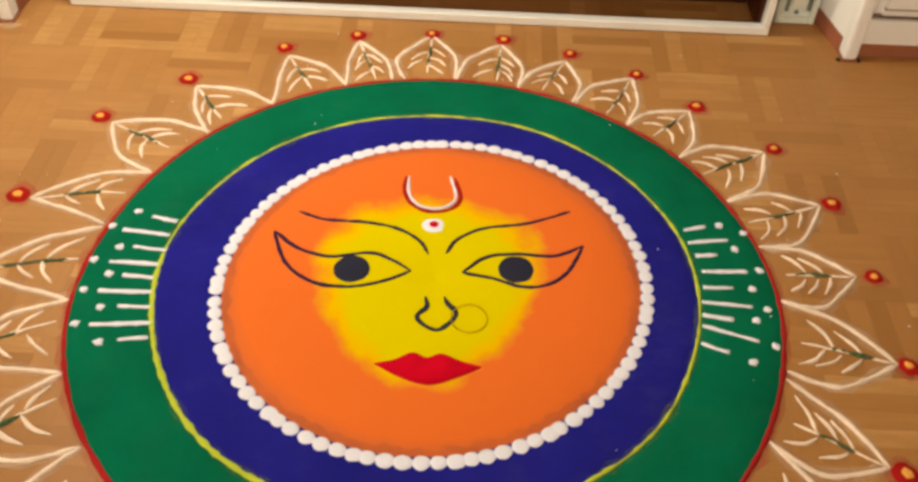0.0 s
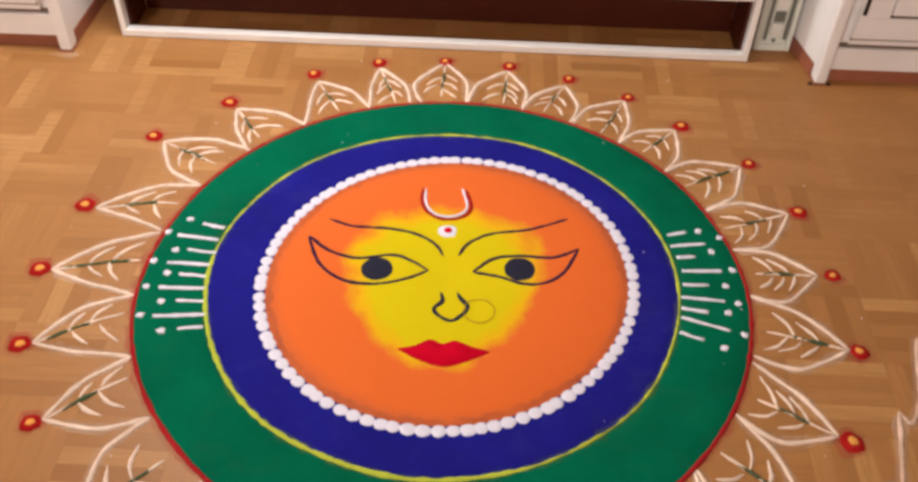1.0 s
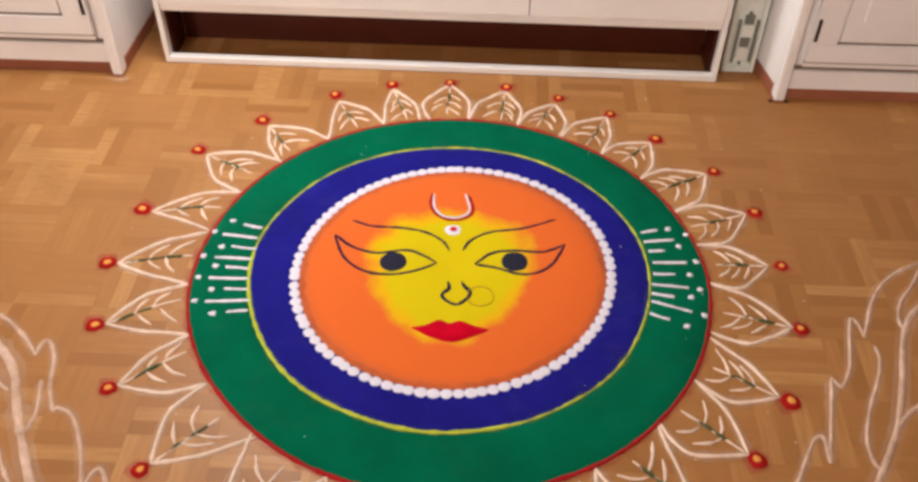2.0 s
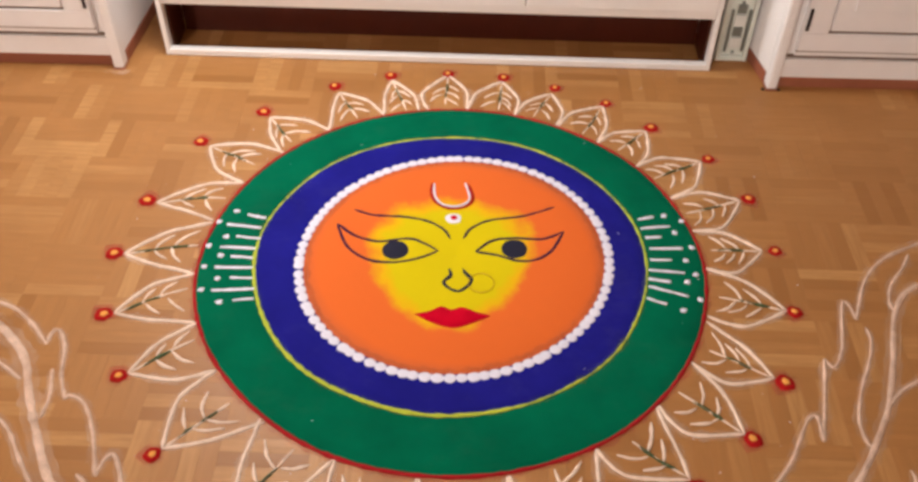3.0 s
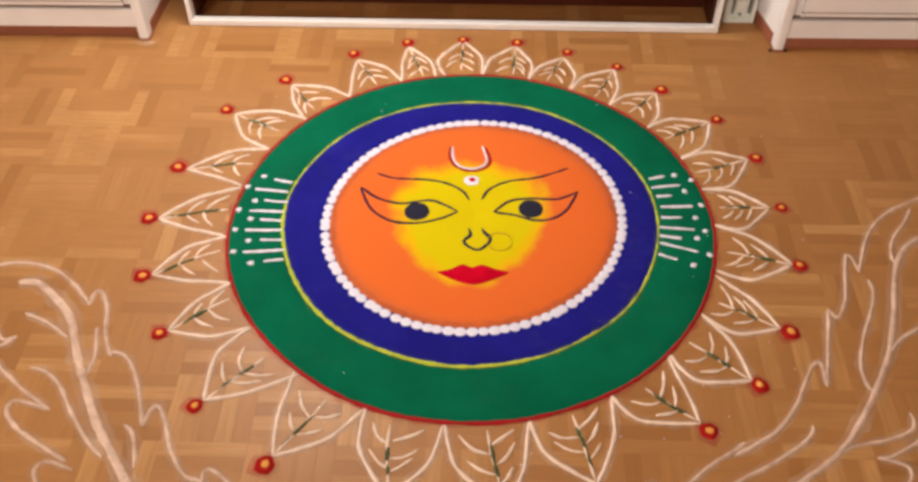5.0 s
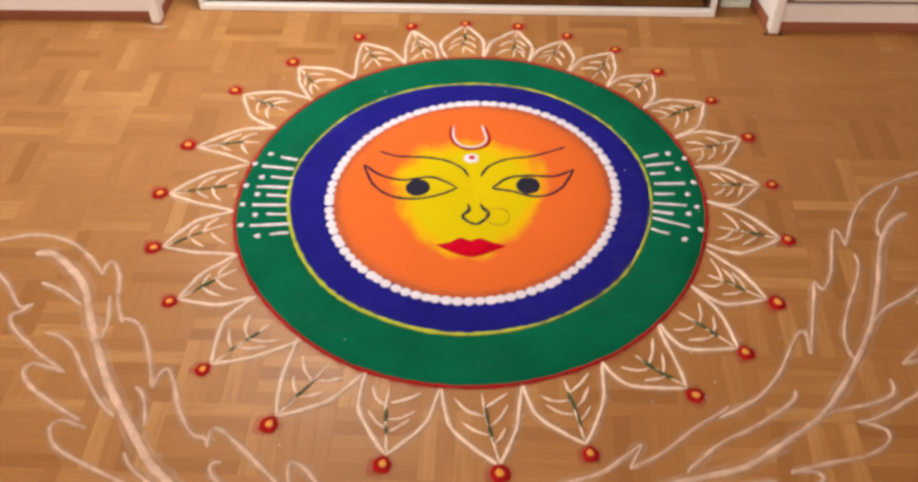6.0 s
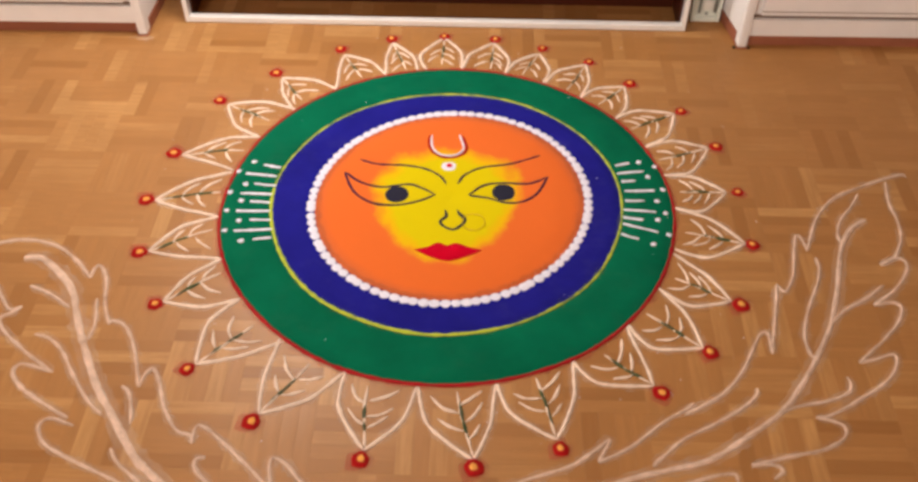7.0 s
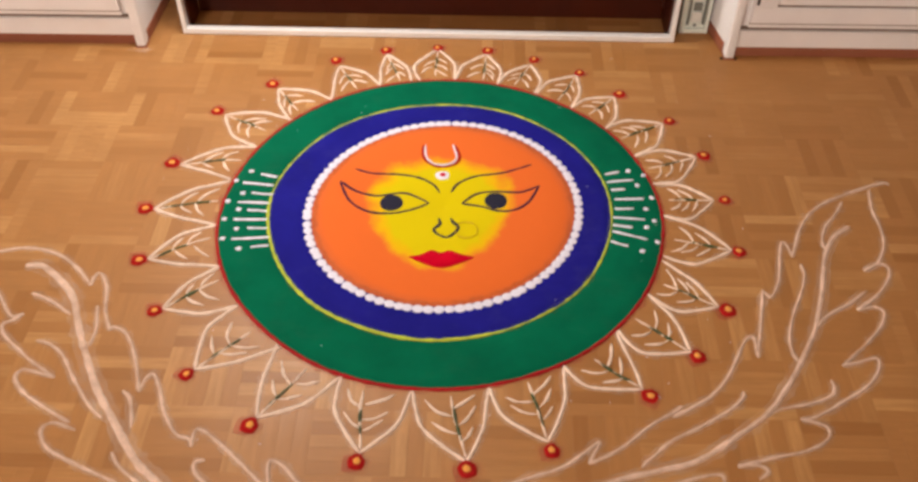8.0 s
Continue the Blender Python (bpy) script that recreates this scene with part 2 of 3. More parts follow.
def patch(points, z, h):
    """A filled, slightly raised field of powder inside a closed line."""
    bm = bmesh.new()
    line = curve_points(list(points) + [points[0]], 0.002)[:-1]
    low = [bm.verts.new((p.x, p.y, z)) for p in line]
    mid = sum(line, Vector((0, 0))) / len(line)
    top = [bm.verts.new((p.x + (mid.x - p.x) * 0.03, p.y + (mid.y - p.y) * 0.03, z + h)) for p in line]
    n = len(line)
    for j in range(n):
        bm.faces.new((low[j], low[(j + 1) % n], top[(j + 1) % n], top[j]))
    f = bm.faces.new(top)
    bmesh.ops.triangulate(bm, faces=[f])
    bmesh.ops.recalc_face_normals(bm, faces=bm.faces)
    return bm


# ---- the room ----
thing("wall_north", box(ROOM_W - 0.1, ROOM_E + 0.1, ROOM_N, ROOM_N + 0.12, 0, ROOM_H), M_WALL, "plain cream painted wall behind the cabinets", "wall", "structure")
thing("wall_south", box(ROOM_W - 0.1, ROOM_E + 0.1, ROOM_S - 0.12, ROOM_S, 0, ROOM_H), M_WALL, "plain cream painted wall", "wall", "structure")
thing("wall_west", box(ROOM_W - 0.12, ROOM_W, ROOM_S, ROOM_N, 0, ROOM_H), M_WALL, "plain cream painted wall", "wall", "structure")
thing("wall_east", box(ROOM_E, ROOM_E + 0.12, ROOM_S, ROOM_N, 0, ROOM_H), M_WALL, "plain cream painted wall", "wall", "structure")
thing("ceiling", box(ROOM_W - 0.12, ROOM_E + 0.12, ROOM_S - 0.12, ROOM_N + 0.12, ROOM_H, ROOM_H + 0.1), M_CEILING, "plain white ceiling", "ceiling", "structure")
floor = thing("floor", box(ROOM_W - 0.1, ROOM_E + 0.1, ROOM_S - 0.1, ROOM_N + 0.1, -0.08, -0.004), M_FINGERS,
              "honey-coloured oak mosaic parquet laid in basket-weave blocks", "floor", "structure")


# ---- television bench ----
def tv_bench(x0, x1, y0, depth, opening, height):
    root = tagged(new("tv_bench"), "low white lacquered television bench, open at the bottom, on the parquet", "tv bench")
    root.location = (x0, y0, 0)
    w, t, recess = x1 - x0, 0.0098, 0.096
    part("bottom_rail", box(0.0, w, 0.0, 0.016, 0.001, 0.014, 0.0012), M_LACQUER, root)
    for a in (0.0, w - t):
        part("side_panel", box(a, a + t, 0.0, depth, 0.0145, height, 0.0012), M_LACQUER, root)
    # boards added to put the recess's shade into their colour
    part("inner_lining", box(w - t - 0.005, w - t - 0.001, 0.018, recess - 0.001, 0.001, opening - 0.002), M_BOARD, root, "added lining board, dark brown for the shade inside the bench")
    part("inner_lining", box(t + 0.001, t + 0.005, 0.018, recess - 0.001, 0.001, opening - 0.002), M_BOARD, root, "added lining board, dark brown for the shade inside the bench")
    part("shelf", box(t + 0.0005, w - t - 0.0005, 0.004, depth, opening, opening + 0.018, 0.001), M_LACQUER, root)
    part("back_board", box(t + 0.006, w - t - 0.006, recess, recess + 0.015, 0.001, opening - 0.001), M_BOARD, root, "added back board, dark brown for the shaded depth of the recess")
    half = 0.712
    for a, b in ((t + 0.001, half - 0.001), (half + 0.001, w - t - 0.001)):
        part("drawer_front", box(a, b, -0.002, 0.014, opening + 0.019, height - 0.02, 0.0012), M_LACQUER, root)
    part("top", box(-0.006, w + 0.006, -0.006, depth, height + 0.0005, height + 0.02, 0.002), M_LACQUER, root)
    return root


tv_bench(-0.595, 0.490, 0.552, 0.36, 0.1135, 0.42)


# ---- the two white cabinets ----
def panel_cabinet(mirror, splay):
    """A painted cabinet with corner posts, a plinth and a framed door; its inner front corner is the origin."""
    s = -1 if mirror else 1
    root = tagged(new("cabinet"), "white painted wooden cabinet with framed doors on a red-brown plinth", "cabinet", "cabinets beside the bench")

    def bx(xa, xb, *rest, **kw):
        return box(min(s * xa, s * xb), max(s * xa, s * xb), *rest, **kw)

    w, d, h = 0.86, 0.42, 0.48
    turn = pose(s * 0.004, 0.012, 0, 0, 0, s * splay)
    part("side_board", bx(-0.001, 0.012, 0.010, 0.27, 0.0245, h - 0.001, bevel=0.001), M_CABINET, root).matrix_basis = turn
    part("side_plinth", bx(-0.003, 0.010, 0.010, 0.27, 0.0, 0.024), M_PLINTH, root, "red-brown wooden plinth").matrix_basis = turn
    part("plinth", bx(0.006, w, 0.010, d, 0.0, 0.0245), M_PLINTH, root, "red-brown wooden plinth")
    part("body", bx(0.004, w, 0.012, d, 0.025, h, bevel=0.001), M_CABINET, root)
    for a in (0.0, w - 0.021):
        part("post", bx(a, a + 0.021, -0.006, 0.022, 0.0026, h, bevel=0.005), M_CABINET, root)
    for a in (-0.001, w - 0.022):
        part("felt_pad", bx(a, a + 0.023, -0.0075, 0.024, 0.0, 0.0025, bevel=0.0008), M_PLINTH, root, "worn brown felt pad")
    for a, b in () if mirror else ((-0.0045, -0.002), (0.0250, -0.003)):
        lump = part("foot_nail", heap(0.0040, 0.0038, 0.0030, 10, 0.4, (0, 0)), M_IRON, root, "dark iron nail plate beside the foot")
        lump.matrix_basis = pose(s * a, b, 0)
    part("bottom_rail", bx(0.0215, w - 0.0215, 0.003, 0.0118, 0.026, 0.066, bevel=0.0015), M_CABINET, root)
    # strip coloured as the gap's shade
    part("gap_shadow", bx(0.0215, w - 0.0215, 0.0095, 0.0117, 0.0665, 0.0735), M_GAP, root, "brown strip for the shade in the gap above the bottom rail")
    mid = w / 2
    for a, b, hinge in ((0.038, mid - 0.002, 0.042), (mid + 0.002, w - 0.038, w - 0.048)):
        door = part("door", bx(a, b, 0.004, 0.0117, 0.074, h - 0.05, bevel=0.0012), M_CABINET, root)
        for xa, xb, za, zb, name in ((a, b, 0.0885, 0.126, "door_rail"), (a, b, h - 0.12, h - 0.06, "door_rail"),
                                     (a, a + 0.048, 0.1262, h - 0.1202, "door_stile"), (b - 0.048, b, 0.1262, h - 0.1202, "door_stile")):
            part(name, bx(xa, xb, -0.003, 0.0039, za, zb, bevel=0.0012), M_CABINET, door)
        # two strips that paint the shade of the door's grooves
        part("groove_shade_line", bx(a, b, 0.0015, 0.0038, 0.0842, 0.0882), M_GAP, door, "narrow brown strip for the shade in a groove")
        part("panel_shadow_line", bx(a + 0.049, b - 0.049, 0.0012, 0.0038, 0.1265, 0.1295), M_GAP, door, "narrow brown strip for the shade in a groove")
        part("raised_panel", bx(a + 0.052, b - 0.052, -0.0015, 0.0037, 0.131, h - 0.126, bevel=0.0022), M_CABINET, door)
        part("panel_field", bx(a + 0.082, b - 0.082, -0.0045, -0.0017, 0.175, h - 0.17, bevel=0.0012), M_CABINET, door)
        part("hinge", bx(hinge - 0.001, hinge + 0.005, -0.0065, -0.0033, 0.133, 0.178, bevel=0.0012), M_IRON, door, "dark iron hinge")
    part("top", bx(-0.012, w + 0.012, -0.02, d, h + 0.0005, h + 0.026, bevel=0.004), M_CABINET, root)
    return root


cab_right = panel_cabinet(False, 10)
cab_right.matrix_basis = pose(0.590, 0.497, 0, 0, 0, 0.6)
cab_left = panel_cabinet(True, 2)
cab_left.matrix_basis = pose(-0.664, 0.502, 0, 0, 0, 0.6)


tagged(thing("powder_smear", heap(0.024, 0.010, 0.0006, 18, 0.7, (-0.674, 0.490)), M_WHITE_DUST, "faint white powder smear at the foot of the cabinet", "powder smear"))

# ---- metal bracket leaning between bench and cabinet ----
def bracket():
    root = tagged(new("metal_bracket"), "pale mint-grey metal bracket with white plates, upright between bench and cabinet", "bracket")
    root.location = (0.506, 0.592, 0)
    w, h = 0.063, 0.30
    part("back_plate", box(0, w, 0.006, 0.010, 0.001, h, 0.001), M_MINT, root)
    for a in (0.0, w - 0.008):
        part("edge_strip", box(a, a + 0.008, -0.002, 0.0058, 0.001, h, 0.0015), M_MINT, root)
    part("foot_strip", box(0.0085, w - 0.0085, -0.001, 0.0058, 0.001, 0.012, 0.001), M_MINT, root)
    part("slot", box(0.0140, 0.0195, 0.002, 0.0058, 0.020, 0.114, 0.001), M_GREY, root, "dark grey slot")
    part("slot", box(0.0480, 0.0535, 0.002, 0.0058, 0.022, 0.114, 0.001), M_GREY, root, "dark grey slot")
    for z in (0.030, 0.080, 0.150, 0.200):
        part("plate", box(0.0225, 0.0445, 0.000, 0.0058, z, z + 0.023, 0.0015), M_PLATE, root, "white square plate")
        part("tab", box(0.0245, 0.0425, 0.002, 0.0058, z + 0.026, z + 0.045, 0.001), M_GREY, root, "grey tab")
    for z in (0.018, 0.128, 0.19):
        part("screw", heap(0.004, 0.004, 0.003, 8), M_GREY, root).matrix_basis = pose(0.0335, 0.0058, z, 90)
    return root


bracket()

# ---- the powder pattern ----
rangoli = tagged(new("rangoli"), "large round coloured-powder floor pattern with leafy white border", "floor pattern")
R_RED, R_YEL = 0.3947, 0.3072
C_YEL, C_BEAD = (-0.0005, 0.0054), (0.0047, 0.0058)
N = 280
red_line = ring_line(0, 0, R_RED, R_RED, N, 0.010)
yellow_line = ring_line(*C_YEL, R_YEL + 0.002, R_YEL - 0.002, N, 0.014)


def bead_reach(a):
    """The ring of white dots, drawn by hand, is a little longer across one diagonal."""
    return 0.2427 + 0.0047 * math.cos(2 * (a - radians(44)))


def inside_beads(gap):
    out = []
    for i in range(N):
        a = 2 * math.pi * i / N
        r = bead_reach(a) - gap
        out.append(Vector((C_BEAD[0] + r * math.cos(a), C_BEAD[1] + r * math.sin(a))))
    return out


orange_line, inner_line = inside_beads(0.003), inside_beads(0.012)
for i, p in enumerate(yellow_line):
    dent = max(0.0, math.cos(2 * math.pi * i / N - radians(325))) ** 6
    yellow_line[i] = p - (p - Vector(C_YEL)) * 0.014 * dent
part("green_band", bed(red_line, yellow_line, 0.0012), M_GREEN, rangoli, "deep green powder band", True)
part("blue_band", bed(yellow_line, inner_line, 0.0013), M_BLUE, rangoli, "dark blue powder band", True)
centre = [Vector((C_BEAD[0], C_BEAD[1])) + (p - Vector(C_BEAD)) * 0.002 for p in orange_line]
part("orange_field", bed(orange_line, centre, 0.0019, 0.0002), M_FACE, rangoli, "orange powder field shading to yellow", True)
part("red_rim", ridge(red_line, 0.0060, 0.0026, closed=True, rough=0.5), M_RIM, rangoli, "red powder rim", True)
part("yellow_line", ridge(yellow_line, 0.0043, 0.0028, closed=True, rough=0.8), M_YELLOW, rangoli, "yellow powder line", True)

thick = [p for i, p in enumerate(yellow_line) if 175 < 360 * i / N < 292]
part("yellow_line", ridge(thick[::6], 0.0072, 0.0034, rough=0.6), M_YELLOW, rangoli, "thick yellow powder line", True)
part("rim_dust", ridge(red_line, 0.0150, 0.0006, closed=True, rough=0.9), M_RED_DUST, rangoli, "thin red powder dust", True)
part("olive_dust", ridge(yellow_line, 0.0105, 0.0006, 0.0012, closed=True, rough=0.9), M_LIME_DUST, rangoli, "thin olive powder dust", True)
part("grey_dust", ridge(inside_beads(0.010), 0.014, 0.0006, 0.0018, closed=True, rough=0.9), M_DARK_DUST, rangoli, "thin grey powder dust", True)

# white dots round the orange field
bead_meshes = []
for k in range(6):
    bead_meshes.append(smooth(mesh_of("bead", heap(0.0092 + 0.0003 * (k % 3), 0.0082 + 0.0003 * (k % 2), 0.0014, 14, 0.10, (k * 0.0007, 0.0)), M_WHITE)))
BEADS = 92
for i in range(BEADS):
    a = 2 * math.pi * (i + 0.16 * noise.noise(Vector((i * 0.7, 0, 0)))) / BEADS
    r = bead_reach(a) + 0.0008 * noise.noise(Vector((i * 0.9, 3.0, 9.0)))
    ob = new("bead", bead_meshes[i % 6])
    ob.parent = rangoli
    k = 0.95 + 0.10 * random.random()
    ob.matrix_basis = pose(C_BEAD[0] + r * math.cos(a), C_BEAD[1] + r * math.sin(a), 0.0012, 0, 0, math.degrees(a) + 90 + random.uniform(-6, 6)) @ Matrix.Scale(k, 4)

# curved strokes and fields on the orange disc
Z = 0.0017


def stroke(name, points, width, material, label="", height=0.0018, z=Z, parent=rangoli, rough=0.35, taper=True):
    return part(name, ridge(points, width, height, z, rough, taper=taper), material, parent, label, True)


stroke("arched_stroke", [(-0.166, 0.106), (-0.132, 0.094), (-0.080, 0.092), (-0.042, 0.083), (-0.015, 0.064), (-0.004, 0.043)], 0.0047, M_PURPLE, "dark violet arched stroke")
stroke("arched_stroke", [(0.017, 0.045), (0.029, 0.070), (0.061, 0.091), (0.115, 0.104), (0.166, 0.128)], 0.0047, M_PURPLE, "dark violet arched stroke")
stroke("almond_stroke", [(-0.189, 0.070), (-0.158, 0.044), (-0.118, 0.032), (-0.073, 0.041), (-0.045, 0.031), (-0.022, 0.015)], 0.0051, M_PURPLE, "dark violet almond-shaped stroke")
stroke("almond_stroke", [(-0.189, 0.070), (-0.185, 0.057), (-0.166, 0.017), (-0.133, -0.009), (-0.091, -0.014), (-0.053, -0.003), (-0.022, 0.015)], 0.0051, M_PURPLE, "dark violet almond-shaped stroke")
stroke("almond_stroke", [(0.037, 0.016), (0.063, 0.042), (0.097, 0.050), (0.144, 0.050), (0.179, 0.069)], 0.0051, M_PURPLE, "dark violet almond-shaped stroke")
stroke("almond_stroke", [(0.037, 0.016), (0.073, 0.009), (0.102, -0.001), (0.131, 0.002), (0.158, 0.024), (0.179, 0.069)], 0.0051, M_PURPLE, "dark violet almond-shaped stroke")
part("dark_spot", heap(0.0215, 0.0222, 0.0016, 28, 0.06, (-0.090, 0.014), Z), M_DARK, rangoli, "charcoal round spot", True)
part("dark_spot", heap(0.0215, 0.0222, 0.0016, 28, 0.06, (0.099, 0.025), Z), M_DARK, rangoli, "charcoal round spot", True)
stroke("hooked_stroke", [(-0.003, -0.024), (-0.000, -0.038), (-0.010, -0.052), (-0.002, -0.065), (0.012, -0.071), (0.024, -0.063), (0.033, -0.046), (0.023, -0.033), (0.018, -0.022)], 0.0058, M_DARK, "charcoal hooked stroke")
stroke("red_arc", [(-0.041, 0.180), (-0.040, 0.149), (-0.027, 0.126), (-0.005, 0.116), (0.019, 0.123), (0.030, 0.144), (0.021, 0.180)], 0.0056, M_RED, "red horseshoe arc")
stroke("white_arc", [(-0.037, 0.181), (-0.035, 0.151), (-0.024, 0.129), (-0.005, 0.121), (0.015, 0.127), (0.024, 0.145), (0.016, 0.183)], 0.0042, M_WHITE, "white horseshoe arc", 0.0026)
part("white_spot", heap(0.0140, 0.0122, 0.0016, 18, 0.2, (-0.001, 0.092), Z), M_WHITE, rangoli, "white spot with a red middle", True)
part("red_spot", heap(0.0062, 0.0056, 0.0016, 12, 0.2, (0.000, 0.093), Z + 0.0014), M_LIP, rangoli, "", True)
part("crimson_field", patch([(-0.051, -0.121), (-0.048, -0.120), (-0.031, -0.115), (-0.012, -0.104), (0.004, -0.110), (0.020, -0.104), (0.042, -0.113), (0.060, -0.118), (0.063, -0.119), (0.038, -0.134), (0.015, -0.144), (-0.003, -0.144), (-0.027, -0.135)], Z, 0.0018), M_LIP, rangoli, "crimson powder field", True)


def wire_ring(at, radius, wire):
    bm = bmesh.new()
    rows = []
    for i in range(40):
        a = 2 * math.pi * i / 40
        row = []
        for j in range(6):
            b = 2 * math.pi * j / 6
            r = radius + wire * math.cos(b)
            row.append(bm.verts.new((at[0] + r * math.cos(a), at[1] + r * math.sin(a), Z + 0.001 + wire + wire * math.sin(b))))
        rows.append(row)
    for r0, r1 in zip(rows, rows[1:] + rows[:1]):
        for j in range(6):
            bm.faces.new((r0[j], r1[j], r1[(j + 1) % 6], r0[(j + 1) % 6]))
    bmesh.ops.recalc_face_normals(bm, faces=bm.faces)
    return bm


tagged(thing("wire_ring", wire_ring((0.047, -0.053), 0.0200, 0.00055), M_GOLD, "thin gold wire ring lying on the yellow powder", "ring"))

# short white bars and dots across the green band: root x, root y, tip x, tip y
BARS_W = [(-0.308, 0.079, -0.339, 0.086), (-0.311, 0.055, -0.368, 0.061), (-0.308, 0.030, -0.348, 0.034), (-0.311, 0.007, -0.368, 0.008), (-0.310, -0.014, -0.347, -0.012),
          (-0.308, -0.035, -0.367, -0.037), (-0.302, -0.057, -0.339, -0.058), (-0.294, -0.079, -0.361, -0.086), (-0.294, -0.100, -0.325, -0.105)]
BARS_E = [(0.303, 0.105, 0.330, 0.113), (0.305, 0.083, 0.354, 0.091), (0.311, 0.062, 0.337, 0.065), (0.315, 0.037, 0.368, 0.040), (0.313, 0.012, 0.347, 0.013),
          (0.308, -0.011, 0.364, -0.015), (0.306, -0.030, 0.340, -0.035), (0.304, -0.046, 0.363, -0.065), (0.299, -0.071, 0.328, -0.082)]
for x0, y0, x1, y1 in BARS_W + BARS_E:
    mid = ((x0 + x1) / 2, (y0 + y1) / 2 + random.uniform(-0.0008, 0.0008))
    stroke("white_bar", [(x0, y0), mid, (x1, y1)], random.uniform(0.0046, 0.0060), M_WHITE, "", 0.0014, 0.0012, taper=False, rough=0.5)
DOTS = [(-0.359, 0.093), (-0.383, 0.066), (-0.364, 0.032), (-0.387, 0.010), (-0.363, -0.011), (-0.384, -0.037), (-0.358, -0.061), (-0.377, -0.086), (-0.344, -0.109),
        (0.347, 0.116), (0.375, 0.104), (0.360, 0.076), (0.383, 0.043), (0.369, 0.012), (0.381, -0.018), (0.365, -0.035), (0.380, -0.071), (0.351, -0.094)]
for x, y in DOTS:
    part("white_dot", heap(0.0052, 0.0048, 0.0018, 10, 0.7, (x, y), 0.0011), M_WHITE, rangoli, "", True)

# stray grains
grains = bmesh.new()
for _ in range(60):
    a, r = random.uniform(0, 2 * math.pi), 0.60 * math.sqrt(random.uniform(0.2, 1))
    k = random.uniform(0.0004, 0.0012)
    heap(k, k, k * 0.8, 6, 0.3, (r * math.cos(a), r * math.sin(a)), 0.0013 if r < 0.39 else 0.0, grains)
tagged(part("stray_grains", grains, M_WHITE, rangoli, "stray white powder grains"), kind="stuff")

# ---- border of leaves ----
# bearing and reach of the bud, reach of the leaf's point, then by how many degrees each foot, each
# belly and the root of the midrib lie to the one side (+) or the other (-) of the bud
LEAVES_NORTH = [
    (93.1, 0.515, 0.511, 5.5, 6.3, -4.8, -4.3, 0.9),
    (81.0, 0.514, 0.500, 6.9, 5.3, -5.9, -5.0, -1.2),
    (69.3, 0.510, 0.490, 5.9, 4.4, -5.9, -4.9, 1.0),
    (57.5, 0.512, 0.500, 5.2, 4.7, -6.6, -4.6, -1.5),
    (45.5, 0.504, 0.488, 5.4, 4.6, -7.7, -5.7, -0.2),
    (31.5, 0.521, 0.505, 6.3, 5.5, -7.4, -6.0, 0.5),
]
LEAVES_EAST = [
    (18.6, 0.524, 0.508, 5.1, 4.8, -6.6, -6.5, -0.6),
    (4.7, 0.517, 0.497, 7.4, 5.4, -5.0, -5.9, 0.7),
    (-9.7, 0.526, 0.514, 9.2, 6.1, -5.2, -5.7, 1.0),
    (-25.1, 0.525, 0.510, 8.6, 4.7, -3.7, -4.8, 1.0),
    (-37.7, 0.522, 0.509, 8.9, 5.5, -4.9, -6.1, 0.5),
    (-50.2, 0.515, 0.500, 7.0, 3.3, -9.2, -7.8, -2.4),
]
LEAVES_SOUTH = [
    (-70.1, 0.527, 0.511, 10.8, 6.5, -6.9, -5.8, 1.5),
    (-83.6, 0.532, 0.521, 6.3, 3.7, -10.1, -7.5, -2.0),
    (-100.6, 0.531, 0.516, 6.5, 5.0, -9.3, -7.0, -3.5),
    (-119.1, 0.533, 0.517, 8.9, 5.9, -8.6, -4.5, 1.2),
    (-134.6, 0.530, 0.516, 8.1, 4.5, -8.9, -6.9, -0.2),
    (-150.8, 0.519, 0.506, 7.3, 5.2, -6.7, -4.5, -2.5),
]
LEAVES_WEST = [
    (-164.5, 0.528, 0.513, 6.8, 3.4, -8.0, -5.7, -3.7),
    (-178.5, 0.531, 0.516, 6.0, 3.0, -10.9, -6.6, -3.0),
    (-192.4, 0.526, 0.509, 2.4, 0.7, -12.2, -8.3, -5.7),
    (-210.8, 0.537, 0.516, 6.1, 5.2, -8.6, -5.8, -0.7),
    (-225.3, 0.521, 0.499, 6.6, 3.9, -8.3, -5.8, 1.9),
    (-242.0, 0.521, 0.499, 8.5, 4.1, -7.2, -5.2, -0.3),
    (-254.4, 0.521, 0.506, 5.2, 3.0, -4.4, -3.9, -1.1),
]


def at(bearing, r):
    a = radians(bearing)
    return (r * math.cos(a), r * math.sin(a))


def along(line, u):
    """The point at share u of a line of points."""
    k = u * (len(line) - 1)
    i = min(int(k), len(line) - 2)
    return line[i].lerp(line[i + 1], k - i)


